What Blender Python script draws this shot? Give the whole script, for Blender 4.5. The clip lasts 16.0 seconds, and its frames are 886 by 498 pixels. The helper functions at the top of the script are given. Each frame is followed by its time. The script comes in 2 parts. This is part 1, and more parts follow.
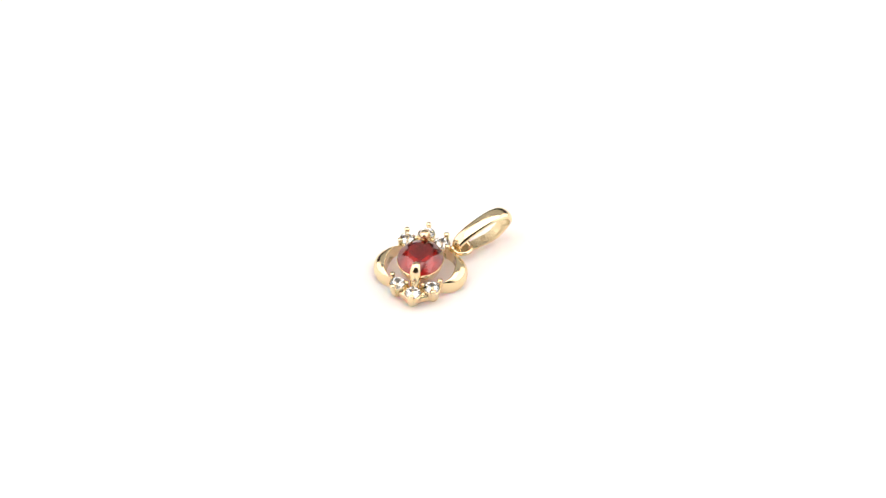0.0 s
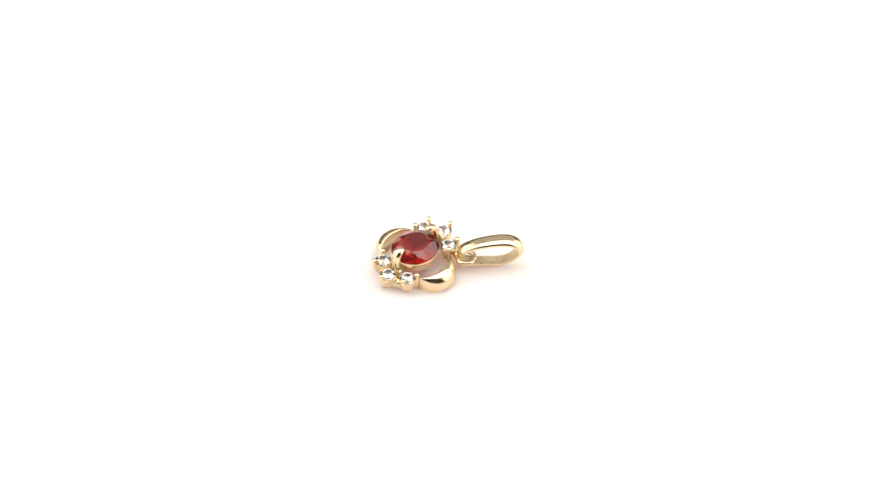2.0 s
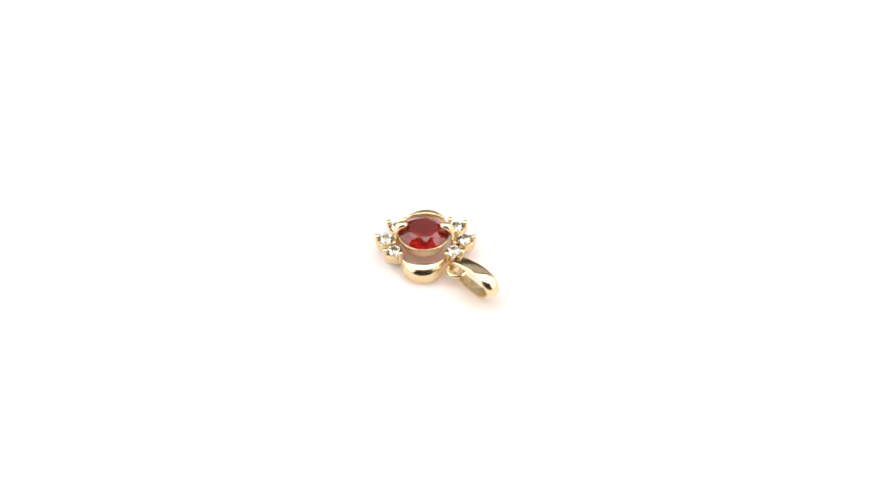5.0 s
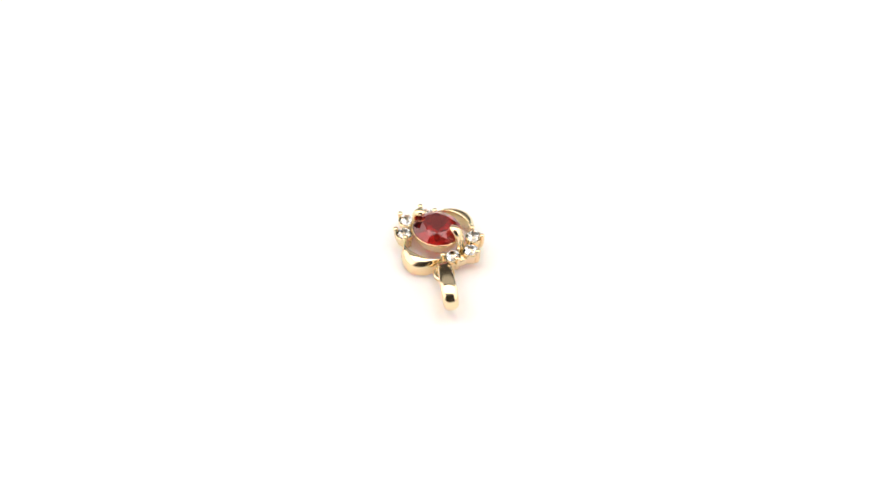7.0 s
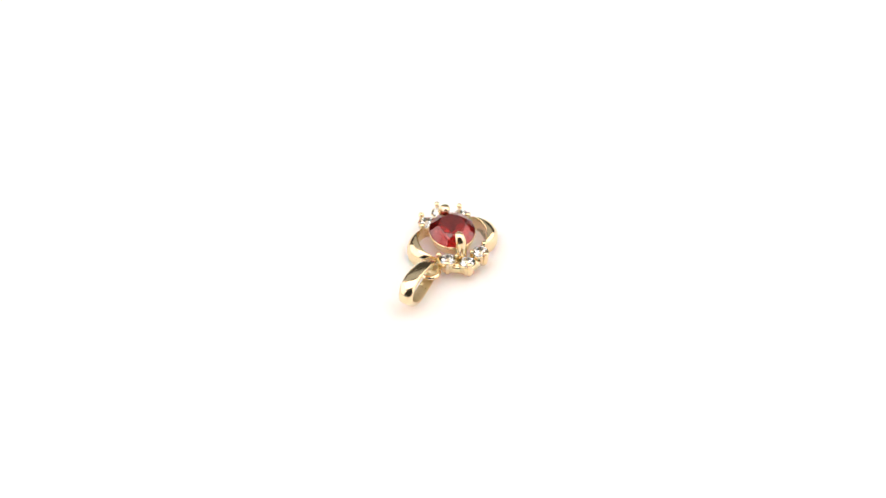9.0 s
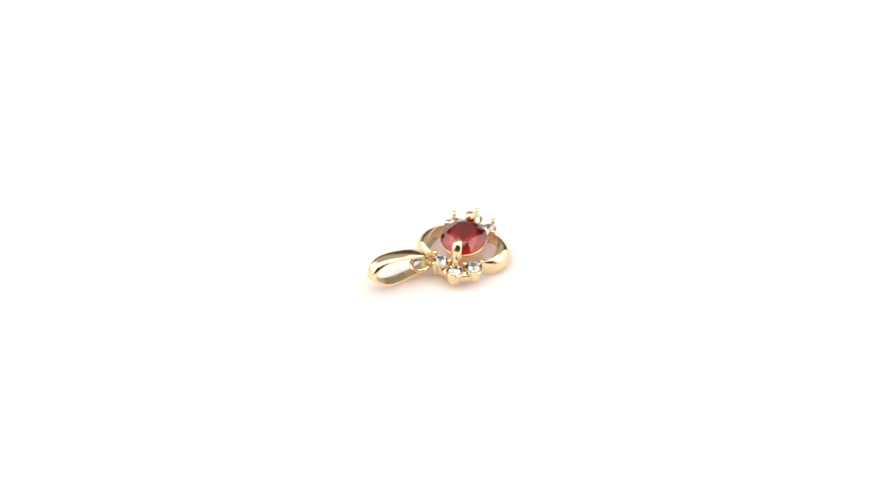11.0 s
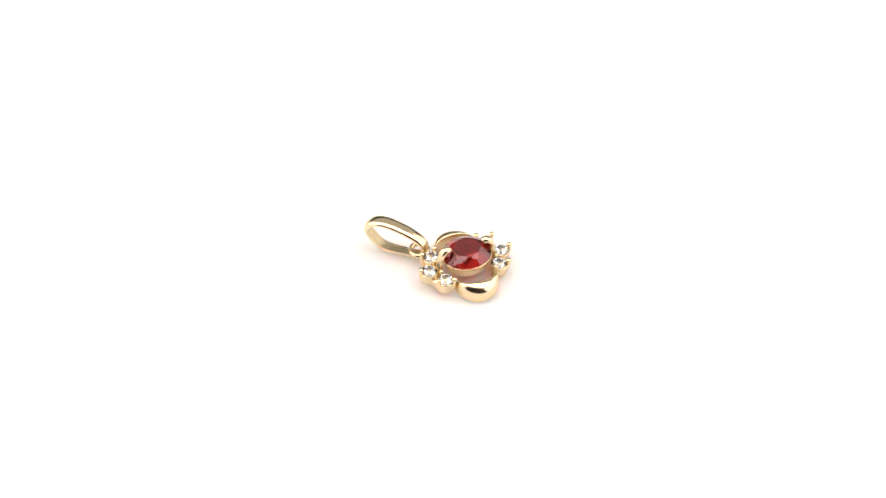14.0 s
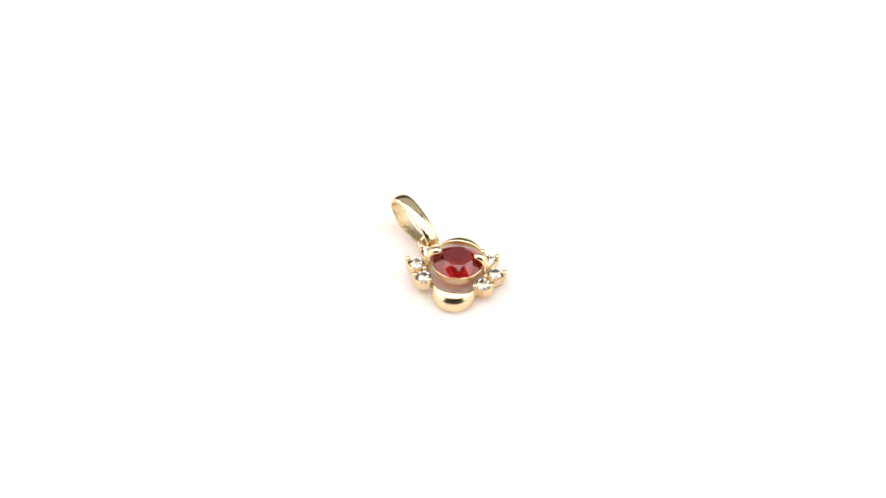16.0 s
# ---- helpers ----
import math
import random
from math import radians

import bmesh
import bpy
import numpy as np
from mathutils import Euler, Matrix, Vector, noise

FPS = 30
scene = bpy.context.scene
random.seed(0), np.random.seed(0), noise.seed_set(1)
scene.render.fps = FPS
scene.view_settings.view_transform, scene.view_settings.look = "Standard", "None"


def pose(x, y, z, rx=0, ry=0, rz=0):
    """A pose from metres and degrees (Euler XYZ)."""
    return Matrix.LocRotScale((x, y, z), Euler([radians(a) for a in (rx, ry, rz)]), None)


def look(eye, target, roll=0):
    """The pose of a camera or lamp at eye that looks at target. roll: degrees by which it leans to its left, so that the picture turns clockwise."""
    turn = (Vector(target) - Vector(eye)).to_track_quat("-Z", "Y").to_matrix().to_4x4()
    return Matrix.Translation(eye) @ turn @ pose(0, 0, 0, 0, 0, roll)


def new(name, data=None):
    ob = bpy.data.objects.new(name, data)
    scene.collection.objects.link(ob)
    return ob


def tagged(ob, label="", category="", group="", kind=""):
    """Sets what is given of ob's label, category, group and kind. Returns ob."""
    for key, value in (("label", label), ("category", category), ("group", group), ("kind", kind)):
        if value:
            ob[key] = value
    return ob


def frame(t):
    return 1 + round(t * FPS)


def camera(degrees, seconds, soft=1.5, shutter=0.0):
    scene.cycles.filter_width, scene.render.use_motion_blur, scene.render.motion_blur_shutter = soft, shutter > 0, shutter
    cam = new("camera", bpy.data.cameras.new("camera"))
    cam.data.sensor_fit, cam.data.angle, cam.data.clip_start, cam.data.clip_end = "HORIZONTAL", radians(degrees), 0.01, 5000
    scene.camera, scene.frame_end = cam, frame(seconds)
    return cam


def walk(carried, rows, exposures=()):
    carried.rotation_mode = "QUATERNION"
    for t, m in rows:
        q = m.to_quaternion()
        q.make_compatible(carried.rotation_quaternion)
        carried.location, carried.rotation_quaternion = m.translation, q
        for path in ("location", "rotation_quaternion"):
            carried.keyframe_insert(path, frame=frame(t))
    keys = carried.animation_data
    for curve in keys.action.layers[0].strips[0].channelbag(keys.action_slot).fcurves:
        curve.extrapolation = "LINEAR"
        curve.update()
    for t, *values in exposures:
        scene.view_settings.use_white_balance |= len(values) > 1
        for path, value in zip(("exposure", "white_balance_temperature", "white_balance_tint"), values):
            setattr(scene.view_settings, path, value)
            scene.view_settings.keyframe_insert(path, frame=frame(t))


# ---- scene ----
# A small gold pendant that turns on a white photo table.
MM = 0.001
TILT = 45.52                       # how far the camera looks down
FAR = 0.400                        # lens to the middle of the table
LIFT = 0.00026
AXIS = (-0.126 * MM, -1.689 * MM)  # the point round which the table turns

cam = camera(11.19, 16.0, soft=1.33)
EYE = (0.0, -FAR * math.cos(radians(TILT)), FAR * math.sin(radians(TILT)) + LIFT)
AIM = (0.0, 0.0, LIFT)
walk(cam, [(0.0, look(EYE, AIM)), (16.0, look(EYE, AIM))])
cam.data.dof.use_dof = True
cam.data.dof.focus_distance = 0.3970
cam.data.dof.aperture_fstop = 18.0


# ---- light ----
def make_world():
    world = bpy.data.worlds.new("studio_air")
    world.use_nodes = True
    back = world.node_tree.nodes["Background"]
    back.inputs["Color"].default_value = (0.9, 0.92, 1.0, 1)
    back.inputs["Strength"].default_value = 0.25
    scene.world = world


def softbox(name, eye, target, sx, sy, watts, colour):
    data = bpy.data.lights.new(name, "AREA")
    data.shape, data.size, data.size_y = "RECTANGLE", sx, sy
    data.energy, data.color = watts, colour
    ob = new(name, data)
    ob.matrix_world = look(eye, target)
    return ob


make_world()
softbox("softbox_top", (0.0, 0.0, 0.62), (0, 0.0, 0), 1.0, 0.56, 4.95, (1.0, 0.985, 0.965))
softbox("softbox_side", (-0.66, 0.02, 0.36), (0, 0.02, 0.10), 1.15, 0.62, 3.75, (1.0, 0.985, 0.965))
softbox("softbox_side", (0.66, 0.02, 0.36), (0, 0.02, 0.10), 1.15, 0.62, 3.75, (1.0, 0.985, 0.965))
softbox("softbox_back", (0.0, 0.56, 0.52), (0, 0, 0.0), 1.0, 0.42, 0.62, (1.0, 0.985, 0.965))
scene.view_settings.exposure = 0.0


# ---- materials ----
def material(name, colour, rough, metal=0.0):
    m = bpy.data.materials.new(name)
    m.use_nodes = True
    p = m.node_tree.nodes["Principled BSDF"]
    p.inputs["Base Color"].default_value = (*colour, 1)
    p.inputs["Roughness"].default_value = rough
    p.inputs["Metallic"].default_value = metal
    return m, p


def relief(m, p, scale, strength, distance, detail=3.0):
    """Fine bumps from noise in object space."""
    tree = m.node_tree
    place = tree.nodes.new("ShaderNodeTexCoord")
    grain = tree.nodes.new("ShaderNodeTexNoise")
    grain.inputs["Scale"].default_value = scale
    grain.inputs["Detail"].default_value = detail
    bump = tree.nodes.new("ShaderNodeBump")
    bump.inputs["Strength"].default_value = strength
    bump.inputs["Distance"].default_value = distance
    tree.links.new(place.outputs["Object"], grain.inputs["Vector"])
    tree.links.new(grain.outputs["Fac"], bump.inputs["Height"])
    tree.links.new(bump.outputs["Normal"], p.inputs["Normal"])
    return place


def uneven(m, p, place, slot, scale, low, high):
    """Let one value of the surface wander between low and high."""
    tree = m.node_tree
    cloud = tree.nodes.new("ShaderNodeTexNoise")
    cloud.inputs["Scale"].default_value = scale
    cloud.inputs["Detail"].default_value = 4.0
    span = tree.nodes.new("ShaderNodeMapRange")
    span.inputs["From Min"].default_value, span.inputs["From Max"].default_value = 0.3, 0.7
    span.inputs["To Min"].default_value, span.inputs["To Max"].default_value = low, high
    tree.links.new(place.outputs["Object"], cloud.inputs["Vector"])
    tree.links.new(cloud.outputs["Fac"], span.inputs["Value"])
    tree.links.new(span.outputs["Result"], p.inputs[slot])


def tint(m, p, place, scale, one, two):
    """Let the base colour wander between two tones."""
    tree = m.node_tree
    cloud = tree.nodes.new("ShaderNodeTexNoise")
    cloud.inputs["Scale"].default_value = scale
    mix = tree.nodes.new("ShaderNodeMix")
    mix.data_type = "RGBA"
    mix.inputs[6].default_value, mix.inputs[7].default_value = (*one, 1), (*two, 1)
    tree.links.new(place.outputs["Object"], cloud.inputs["Vector"])
    tree.links.new(cloud.outputs["Fac"], mix.inputs[0])
    tree.links.new(mix.outputs[2], p.inputs["Base Color"])


def make_gold(name, rough, scale, strength, depth, one, two):
    m, p = material(name, one, rough, 1.0)
    place = relief(m, p, scale, strength, depth)
    uneven(m, p, place, "Roughness", 900.0, rough * 0.7, rough * 1.5)
    tint(m, p, place, 400.0, one, two)
    return m


GOLD = make_gold("polished_gold", 0.15, 1000.0, 0.42, 0.00004, (0.88, 0.719, 0.470), (0.84, 0.670, 0.412))
# Rough inner face of the bail; its darker colour also holds painted shade.
GOLD_ROUGH_SHADED = make_gold("unpolished_shaded_gold", 0.36, 2400.0, 0.9, 0.00016, (0.74, 0.60, 0.38), (0.58, 0.455, 0.27))


def make_gem(name, colour, ior, rough=0.0, clear=1.0):
    m, p = material(name, colour, rough)
    p.inputs["IOR"].default_value = ior
    p.inputs["Transmission Weight"].default_value = clear
    return m


RED = make_gem("red_gemstone", (0.36, 0.016, 0.012), 1.76, 0.01, 1.0)
# Lighter, part-metallic underside is an added reflector that brightens the stone from within.
RED_REFLECTOR = make_gem("red_gemstone_reflector", (0.68, 0.055, 0.042), 1.76, 0.26, 1.0)
RED_REFLECTOR.node_tree.nodes["Principled BSDF"].inputs["Metallic"].default_value = 0.25
CLEAR = make_gem("clear_crystal", (1.0, 0.985, 0.985), 2.15, 0.0, 1.0)

PAPER, pp = material("white_acrylic_table_sheet", (0.86, 0.84, 0.83), 0.6)
pp.inputs["Subsurface Weight"].default_value = 0.9
pp.inputs["Subsurface Scale"].default_value = 0.005
pp.inputs["Subsurface Radius"].default_value = (1.0, 0.75, 0.62)
spot = relief(PAPER, pp, 900.0, 0.05, 0.0001)
tint(PAPER, pp, spot, 25.0, (0.935, 0.862, 0.843), (0.915, 0.842, 0.823))
WALL, wp = material("studio_wall_paint", (0.75, 0.73, 0.70), 0.8)
tint(WALL, wp, relief(WALL, wp, 60.0, 0.1, 0.001), 3.0, (0.76, 0.74, 0.71), (0.72, 0.70, 0.67))
GREY, gp = material("grey_studio_paint", (0.3, 0.29, 0.27), 0.8)
tint(GREY, gp, relief(GREY, gp, 60.0, 0.1, 0.001), 3.0, (0.24, 0.235, 0.22), (0.21, 0.205, 0.19))
# Dark tone of the unseen end walls, added to give the gold dark reflections.
DARK, dp = material("dark_reflection_wall", (0.05, 0.045, 0.04), 0.9)
tint(DARK, dp, relief(DARK, dp, 40.0, 0.2, 0.002), 5.0, (0.06, 0.055, 0.05), (0.04, 0.035, 0.03))


# ---- mesh helpers, in millimetres ----
def finish(bm, name, mat, parent=None, label="", smooth=True, sharp=None):
    bmesh.ops.recalc_face_normals(bm, faces=bm.faces)
    bmesh.ops.scale(bm, vec=(MM, MM, MM), verts=bm.verts)
    for f in bm.faces:
        f.smooth = smooth
    if sharp is not None:
        for e in bm.edges:
            if len(e.link_faces) == 2 and e.calc_face_angle(0) > radians(sharp):
                e.smooth = False
    me = bpy.data.meshes.new(name)
    bm.to_mesh(me)
    bm.free()
    me.materials.append(mat)
    ob = new(name, me)
    ob.parent = parent
    if label:
        tagged(ob, label)
    return ob


def part(name, bm, mat, parent, label="", smooth=True, sharp=None):
    return finish(bm, name, mat, parent, label, smooth, sharp)


def loft(rings, closed=False, bm=None):
    """Skin a row of rings of equally many points; ends are capped unless closed."""
    bm = bm or bmesh.new()
    made = [[bm.verts.new(p) for p in ring] for ring in rings]
    n = len(made[0])
    pairs = list(zip(made, made[1:])) + ([(made[-1], made[0])] if closed else [])
    for a, b in pairs:
        for i in range(n):
            bm.faces.new((a[i], a[(i + 1) % n], b[(i + 1) % n], b[i]))
    if not closed:
        bm.faces.new(made[0])
        bm.faces.new(made[-1])
    return bm


def revolve(profile, n, centre=(0, 0), bm=None, wobble=None):
    """Turn a profile of (radius, height) round the upright through centre."""
    rings = []
    for r, z in profile:
        rings.append([(centre[0] + (r + (wobble(a, z) if wobble else 0)) * math.cos(a),
                       centre[1] + (r + (wobble(a, z) if wobble else 0)) * math.sin(a), z)
                      for a in (2 * math.pi * i / n for i in range(n))])
    return loft(rings, bm=bm)


def tube(points, radii, n=12, flat=1.0, bm=None):
    """A rounded rod along points; flat widens it sideways in the plan."""
    rings = []
    pts = [Vector(p) for p in points]
    for i, p in enumerate(pts):
        d = (pts[min(i + 1, len(pts) - 1)] - pts[max(i - 1, 0)]).normalized()
        side = d.cross(Vector((0, 0, 1)))
        side = side.normalized() if side.length > 1e-4 else Vector((1, 0, 0))
        up = side.cross(d).normalized()
        rings.append([p + side * (radii[i] * flat * math.cos(a)) + up * (radii[i] * math.sin(a))
                      for a in (2 * math.pi * k / n for k in range(n))])
    return loft(rings, bm=bm)


def smooth_path(points, steps=6):
    """Catmull-Rom through points."""
    pts = [Vector(p) for p in points]
    out = []
    for i in range(len(pts) - 1):
        a, b, c, d = pts[max(i - 1, 0)], pts[i], pts[i + 1], pts[min(i + 2, len(pts) - 1)]
        for k in range(steps):
            t = k / steps
            out.append(0.5 * ((2 * b) + (c - a) * t + (2 * a - 5 * b + 4 * c - d) * t * t + (3 * b - a - 3 * c + d) * t ** 3))
    return out + [pts[-1]]


def brilliant(radius, table, crown, pavilion, turn=0.0, lower=(0.30, 0.765)):
    """A round brilliant cut about its girdle's centre."""
    bm = bmesh.new()
    q = math.pi / 8

    def ring(r, z, count, offset):
        for i in range(count):
            a = turn + offset + 2 * math.pi * i / count
            bm.verts.new((r * math.cos(a), r * math.sin(a), z))
    ring(radius * table, radius * crown, 8, q)
    ring(radius * (1 + table) * 0.507, radius * crown * 0.60, 8, 0)
    ring(radius, radius * 0.035, 16, 0)
    ring(radius, -radius * 0.035, 16, 0)
    ring(radius * lower[0], -radius * pavilion * lower[1], 8, q)
    bm.verts.new((0, 0, -radius * pavilion))
    bmesh.ops.convex_hull(bm, input=bm.verts)
    bmesh.ops.dissolve_limit(bm, angle_limit=radians(1.5), verts=bm.verts, edges=bm.edges)
    return bm


# ---- the place ----
def slab(name, x0, x1, y0, y1, z0, z1, mat, label, category):
    bm = bmesh.new()
    bmesh.ops.create_cube(bm, size=1)
    for v in bm.verts:
        v.co = ((x0, x1)[v.co.x > 0] * 1000, (y0, y1)[v.co.y > 0] * 1000, (z0, z1)[v.co.z > 0] * 1000)
    return tagged(finish(bm, name, mat, smooth=False), label, category, kind="structure")


def build_place():
    slab("ground", -1.0, 1.0, -1.0, 1.0, -0.02, 0.0, PAPER, "seamless matt white acrylic photo table surface under the pendant", "table surface")
    # Unseen walls and ceiling close the place; the dark ends only shape reflections.
    slab("wall_north", -1.0, 1.0, 0.8, 0.84, 0.0, 1.2, DARK, "added unseen dark wall behind the table", "wall")
    slab("wall_west", -1.04, -1.0, -1.0, 0.8, 0.0, 1.2, WALL, "plain white studio wall beside the photo table", "wall")
    slab("wall_east", 1.0, 1.04, -1.0, 0.8, 0.0, 1.2, WALL, "plain white studio wall beside the photo table", "wall")
    slab("wall_south", -1.0, 1.0, -1.04, -1.0, 0.0, 1.2, DARK, "added unseen dark wall behind the camera", "wall")
    slab("ceiling", -1.04, 1.04, -1.04, 0.84, 1.2, 1.24, GREY, "plain grey studio ceiling", "ceiling")


# ---- the pendant: u runs across the crescents, v along the claws ----
STONE = (-1.83, -1.21)
TURN = -11.1
LEAN = 3.0
OVAL = 1.10


def build_crescent(parent, side):
    rings = []
    n = 28
    for i in range(n + 1):
        s = -1 + 2 * i / n
        a = s * radians(97)
        outer = Vector((2.02 + 2.15 * math.cos(a), 1.98 * math.sin(a)))
        b = s * radians(50)
        inner = Vector((0.35 + 2.70 * math.cos(b), 2.70 * math.sin(b) * 0.98))
        full = math.cos(s * math.pi / 2) ** 0.5 if abs(s) < 1 else 0
        inner = outer.lerp(inner, 0.34 + 0.66 * full)
        top = 0.85 + 0.45 * full
        belly = top * 0.28
        sole = -0.02 - 0.34 * full
        ring = [(inner, sole + 0.04), (inner, top - 0.16), (inner.lerp(outer, 0.03), top - 0.05)]
        for k in range(13):
            c = 0.5 * math.pi * k / 12
            ring.append((inner.lerp(outer, 0.10 + 0.90 * math.sin(c)), belly + (top - belly) * math.cos(c)))
        for k in range(1, 8):
            c = 0.5 * math.pi * k / 7
            ring.append((inner.lerp(outer, 0.86 + 0.14 * math.cos(c)), sole + (belly - sole) * (1 - math.sin(c))))
        ring.append((inner.lerp(outer, 0.06), sole))
        rings.append([(side * p.x, p.y + (0.0 if side > 0 else -0.14), z) for p, z in ring])
    part("crescent", loft(rings), GOLD, parent)


def build_claw(parent, side):
    path = smooth_path([(0, 2.55, 0.15), (0, 2.55, 0.95), (0, 2.48, 1.75), (0, 2.36, 2.40), (0, 2.10, 2.80), (0, 1.78, 2.85), (0, 1.52, 2.68)], 5)
    rings = []
    for i, p in enumerate(path):
        t = i / (len(path) - 1)
        d = (path[min(i + 1, len(path) - 1)] - path[max(i - 1, 0)]).normalized()
        up = Vector((1, 0, 0)).cross(d)
        end = math.sqrt(max(0.0, 1 - max(0.0, (t - 0.82) / 0.18) ** 2)) if t > 0.82 else 1
        w = (0.37 + 0.11 * math.sin(math.pi * min(1, t * 1.15))) * max(end, 0.12)
        h = (0.24 + 0.13 * t) * max(end, 0.12)
        rings.append([p + Vector((w * math.cos(a), 0, 0)) + up * (h * math.sin(a)) for a in (2 * math.pi * k / 14 for k in range(14))])
    part("claw", loft([[(q.x * side, q.y * side, q.z) for q in r] for r in rings]), GOLD, parent)


def build_seat(parent, level):
    prof = [(1.60, 0.92), (1.67, 0.86), (1.74, 0.92), (1.83, 1.14), (2.01, 1.80), (2.06, 2.01), (2.02, 2.06), (1.96, 2.02), (1.86, 1.80), (1.70, 1.14)]
    n = 56
    rings = [[(r * math.cos(a), r * math.sin(a), z) for r, z in prof] for a in (2 * math.pi * i / n for i in range(n))]
    seat = loft(rings, closed=True)
    bmesh.ops.transform(seat, matrix=level @ Matrix.Translation((0, 0, -2.12)), verts=seat.verts)
    part("stone_seat", seat, GOLD, parent)


def build_prong(parent, base, tip, r, z_top, z_low=0.0):
    b, t = Vector((*base, 0)), Vector((*tip, 0))
    rings = []
    for g, f, k in ((0.0, 0.0, 0.85), (0.12, 0.30, 0.95), (0.30, 0.60, 1.0), (0.50, 0.83, 1.0), (0.66, 0.96, 0.95), (0.78, 1.0, 0.92), (0.87, 1.0, 1.12),
                    (0.94, 1.0, 1.05), (0.98, 1.0, 0.7), (1.0, 1.0, 0.15)):
        p = b.lerp(t, f)
        z = z_low + (z_top - z_low) * g
        rings.append([(p.x + r * k * math.cos(a), p.y + r * k * math.sin(a), z) for a in (2 * math.pi * i / 12 for i in range(12))])
    part("prong", loft(rings), GOLD, parent)


def build_cluster(parent, side, turn):
    places = [(-1.52, 2.58), (0.0, 3.47), (1.52, 2.58)]
    shift = Vector((-0.16, 0.08)) if side > 0 else Vector((0.0, 0.0))
    stretch = Vector((-0.12, 0.12)) if side > 0 else Vector((0.0, 0.0))
    for k, (u, v) in enumerate(places):
        u, v = u * side + shift.x, v * side + shift.y
        out = Vector((u, v)).normalized()

        def flute(a, z):
            turned = a - math.atan2(out.y, out.x)
            return (0.04 * math.cos(3 * turned) + 0.028 * math.cos(9 * turned)) * (1 if z < 0.8 else 0.3)
        cup = part("crystal_setting", revolve([(0.22, -0.02), (0.58, -0.02), (0.64, 0.03), (0.67, 0.32), (0.65, 0.40), (0.70, 0.48), (0.76, 0.78), (0.78, 0.98), (0.76, 1.05), (0.68, 1.06), (0.61, 0.95), (0.42, 0.62), (0.22, 0.45)],
                   54, (u, v), wobble=flute), GOLD, parent)
        gem = brilliant(0.665, 0.55, 0.32, 0.80, turn + k * 1.7)
        bmesh.ops.translate(gem, vec=(u, v, 1.14), verts=gem.verts)
        part("crystal", gem, CLEAR, cup, "clear white round-cut crystal", smooth=False)
        # outer prongs of this setting
        tips = {0: [(-2.12, 1.97), (-1.78, 3.33)], 1: [(0.0, 4.22)], 2: [(1.78, 3.33), (2.12, 1.97)]}[k]
        for tu, tv in tips:
            tip = Vector((tu * side, tv * side)) + stretch
            d = tip - Vector((u, v))
            build_prong(cup, Vector((u, v)) + d * 0.66, tip, 0.22, 1.62)
    for tu, tv, r, top in ((-0.70, 2.62, 0.17, 1.52), (0.70, 2.62, 0.17, 1.52)):
        at = Vector((tu * side, tv * side)) + shift
        build_prong(parent, at, at, r, top)
    for tu in (-0.80, 0.80):
        at = Vector((tu * side, 2.98 * side)) + shift
        part("bridge", revolve([(0.32, -0.02), (0.40, 0.04), (0.40, 0.56), (0.36, 0.68), (0.24, 0.75), (0.06, 0.78)], 18, at), GOLD, parent)
    # the scalloped plate that carries the three settings
    rings = []
    for i in range(33):
        a = radians(-42 + 84 * i / 32)
        r1 = 3.68 - 0.50 * (abs(a) / radians(42)) ** 1.5
        ring = []
        for r, z in ((2.40, 0.02), (2.46, -0.03), (r1 - 0.07, -0.03), (r1, 0.04), (r1, 0.54), (r1 - 0.05, 0.63), (r1 - 0.16, 0.68), (2.55, 0.68), (2.43, 0.63), (2.40, 0.54)):
            ring.append((r * math.sin(a) * side + shift.x, r * math.cos(a) * side + shift.y, z))
        rings.append(ring)
    part("base_plate", loft(rings), GOLD, parent)


BAIL_NEAR, BAIL_FAR = (1.15, 0.69), (6.07, 4.05)
BAIL_ROLL = radians(4.5)


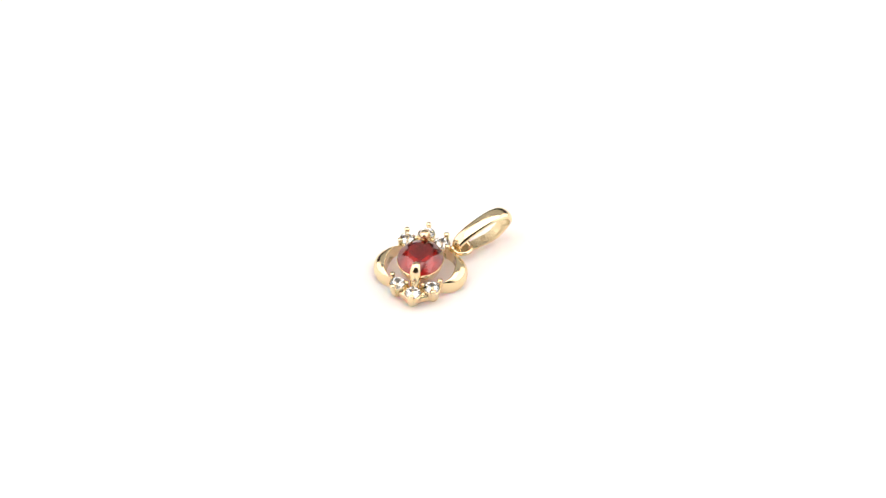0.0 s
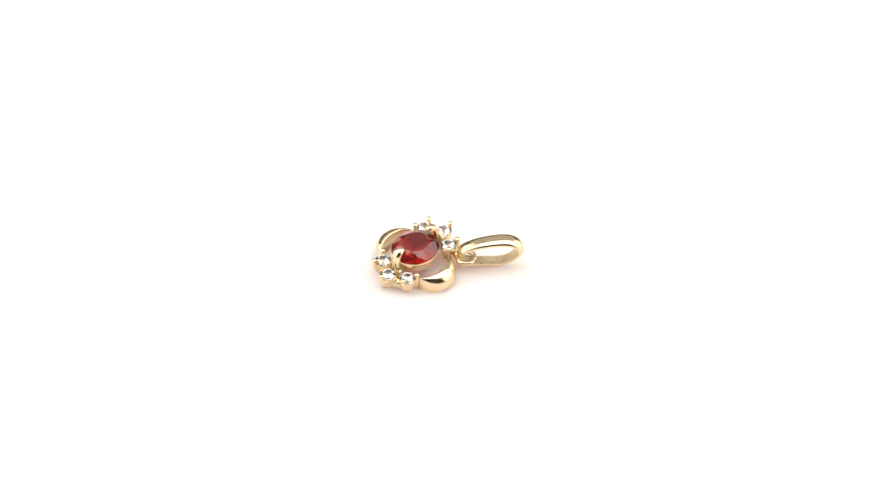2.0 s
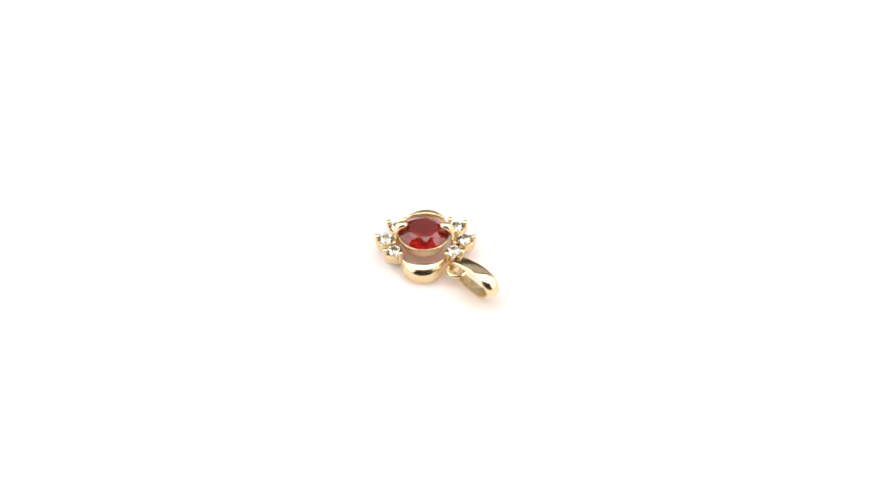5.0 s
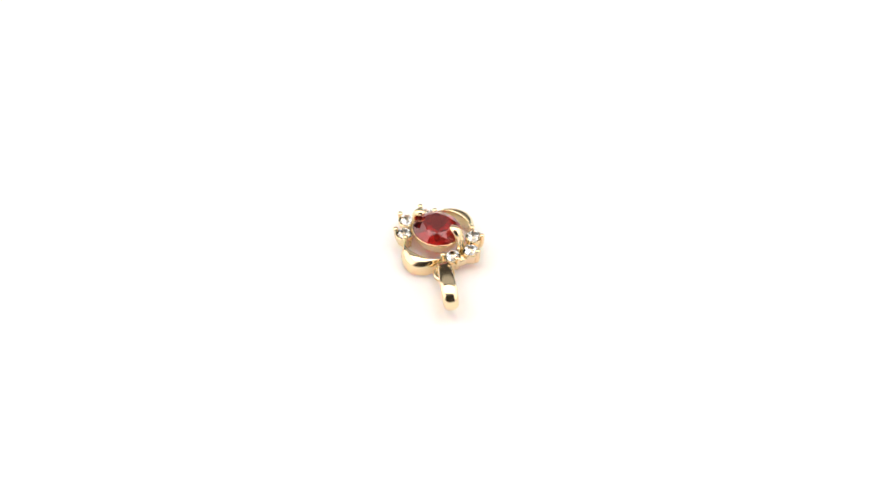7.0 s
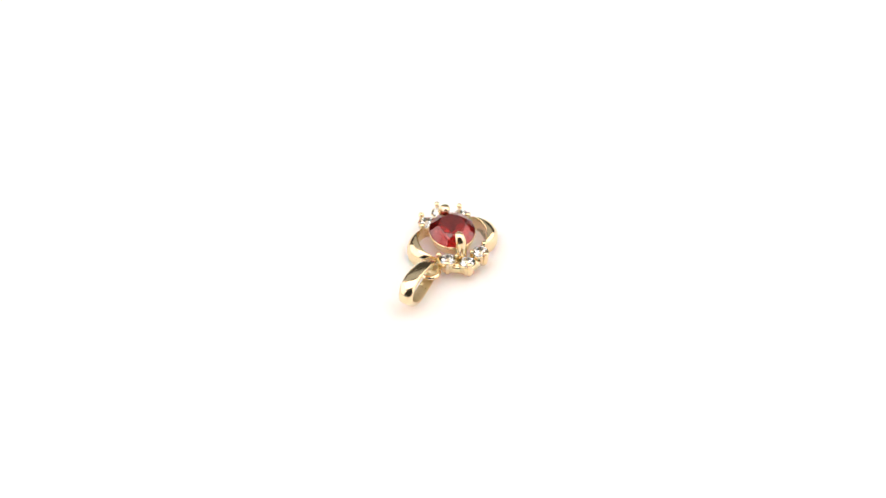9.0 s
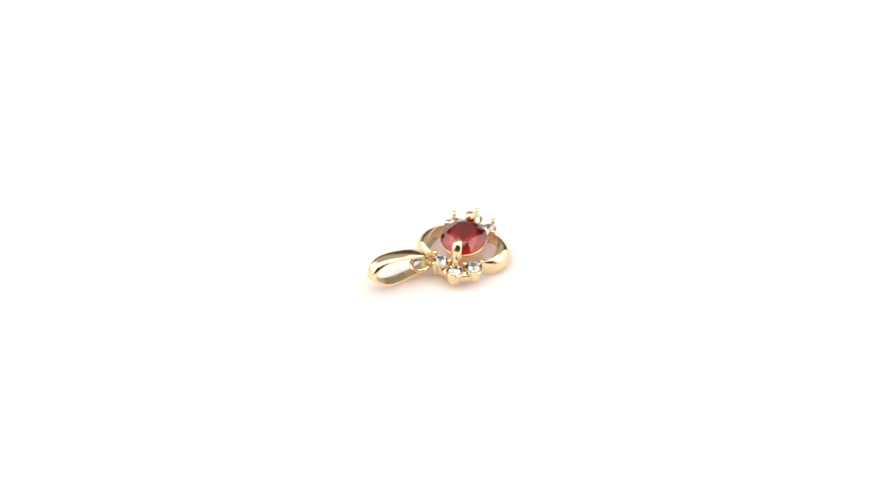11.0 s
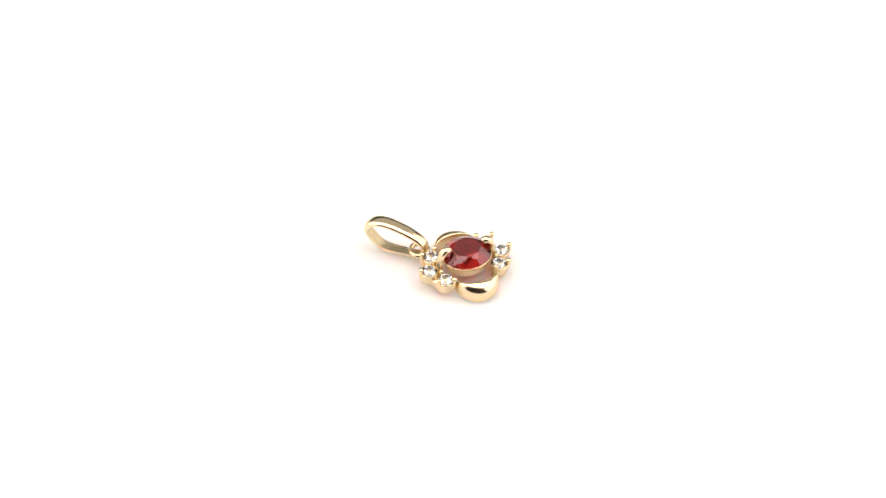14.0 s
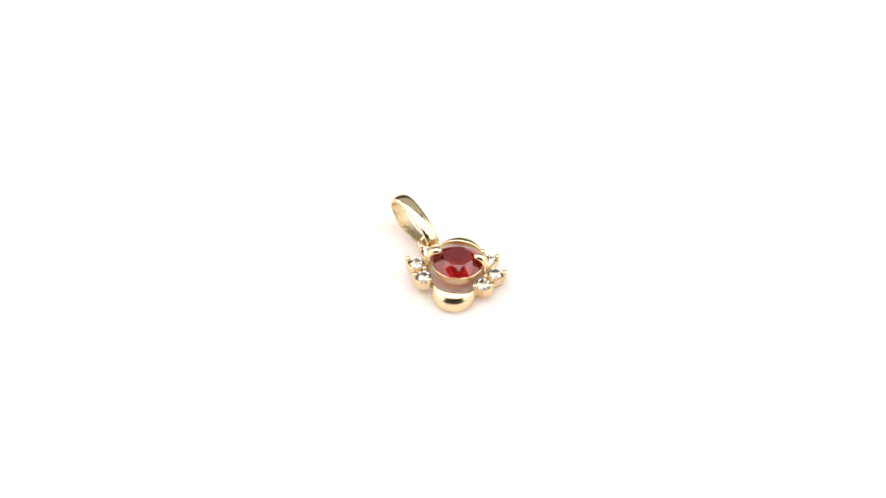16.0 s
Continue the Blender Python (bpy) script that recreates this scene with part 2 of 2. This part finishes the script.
def build_bail(parent):
    """A lengthened loop of D-shaped strip, upright, wider towards its far end."""
    a, b = Vector(BAIL_NEAR), Vector(BAIL_FAR)
    along = (b - a).normalized()
    side = Vector((-along.y, along.x))
    half = (b - a).length / 2
    mid = (a + b) / 2
    low, high = 0.20, 3.75
    rings = []
    n = 72
    for i in range(n):
        t = 2 * math.pi * i / n
        c, s = math.cos(t), math.sin(t)
        e = 2 / (3.3 if c < 0 else 2.48)
        px = math.copysign(abs(c) ** e, c)
        pz = math.copysign(abs(s) ** e, s)
        reach = 1 - (0.29 * max(0.0, -pz) + 0.02 * max(0.0, pz)) * max(0.0, px)
        crest = high - 1.30 * ((1 - px) / 2) ** 1.8
        x, z = half * px * reach, (low + crest) / 2 + (crest - low) / 2 * pz
        # inward normal of the loop
        nx, nz = -math.copysign(abs(c) ** (2 - e), c) / half, -math.copysign(abs(s) ** (2 - e), s) / ((high - low) / 2)
        k = math.hypot(nx, nz)
        nx, nz = nx / k, nz / k
        w = 0.585 + 0.06 * px + 0.09 * pz
        # a flattened half-round outside, fuller at the far end, and a flat inside
        full = max(0.0, px) ** 2
        thick, depth, curve = 0.38 + 0.10 * full, 0.32 + 0.10 * full, 0.75 + 0.25 * full
        section = [(math.copysign(abs(math.sin(g)) ** curve, g), depth * (1 - math.cos(g) ** curve)) for g in (radians(-88 + 176 * k / 12) for k in range(13))]
        section += [(0.96, thick), (0.5, thick), (-0.5, thick), (-0.96, thick)]
        ring = []
        for f, d in section:
            across, rise = w * f, z + nz * d - 1.6
            q = mid + along * (x + nx * d) + side * (across * math.cos(BAIL_ROLL) - rise * math.sin(BAIL_ROLL))
            ring.append((q.x, q.y, 1.6 + across * math.sin(BAIL_ROLL) + rise * math.cos(BAIL_ROLL)))
        rings.append(ring)
    bail = part("bail", loft(rings, closed=True), GOLD, parent, "pale gold loop for a chain", sharp=45)
    bail.data.materials.append(GOLD_ROUGH_SHADED)
    for f in bail.data.polygons:
        f.material_index = 1 if 13 <= f.index % 17 <= 15 else 0


def build_link(parent):
    cx, cy, cz, R, r = 1.82, 1.12, 1.02, 0.76, 0.21
    rings = []
    for i in range(40):
        t = 2 * math.pi * i / 40
        ring = []
        for k in range(12):
            a = 2 * math.pi * k / 12
            d = R + r * math.cos(a)
            ring.append((cx + d * math.cos(t), cy + d * math.sin(t), cz + r * math.sin(a)))
        rings.append(ring)
    lug = bmesh.new()
    bmesh.ops.create_uvsphere(lug, u_segments=16, v_segments=10, radius=0.36)
    bmesh.ops.translate(lug, vec=(1.0, 0.95, 0.96), verts=lug.verts)
    part("lug", lug, GOLD, parent)
    part("link_ring", loft(rings, closed=True), GOLD, parent)


def build_pendant():
    pendant = new("pendant")
    tagged(pendant, "polished gold pendant with oval red gemstone and crystals on white table", "pendant")
    body = Matrix.Translation((STONE[0] * MM, STONE[1] * MM, 0.00036)) @ pose(0, 0, 0, 0, 0, TURN) @ pose(0, 0, 0, LEAN, 0, 0)
    made = set(scene.objects)
    # the oval stone and its seat lie level, the rest leans a little
    level = Matrix.Translation((0, -0.05, 1.91)) @ pose(0, 0, 0, -LEAN, 0, 0) @ Matrix.Diagonal((1.0, OVAL, 1.0, 1.0))
    gem = brilliant(2.0, 0.60, 0.35, 0.84, 0.2, (0.42, 0.66))
    bmesh.ops.transform(gem, matrix=level, verts=gem.verts)
    stone = part("gemstone", gem, RED, pendant, "oval faceted deep red gemstone", smooth=False)
    stone.data.materials.append(RED_REFLECTOR)
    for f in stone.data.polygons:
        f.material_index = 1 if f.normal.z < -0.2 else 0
    build_seat(pendant, level)
    for side in (1, -1):
        build_claw(pendant, side)
        build_crescent(pendant, side)
        build_cluster(pendant, side, 0.3 + side)
    for ob in set(scene.objects) - made:
        if ob.parent == pendant:
            ob.matrix_basis = body
    build_link(pendant)
    build_bail(pendant)
    return pendant


build_place()
PENDANT = build_pendant()

SPEED = 16.744
DRIFT = [(0.0, -0.06), (1.0, 0.30), (2.0, 0.60), (3.0, 0.50), (4.0, 0.15), (5.25, -0.3), (6.5, -0.75), (7.5, -1.10), (8.5, -0.95), (9.5, -0.3), (10.5, 0.3),
         (11.5, 0.45), (12.5, 0.0), (13.5, 0.1), (14.5, 0.4), (16.0, 0.27)]


def motions():
    """The table turns evenly, clockwise from above."""
    walk(PENDANT, [(t, pose(AXIS[0], AXIS[1], 0, 0, 0, -(SPEED * t + d))) for t, d in DRIFT])


motions()
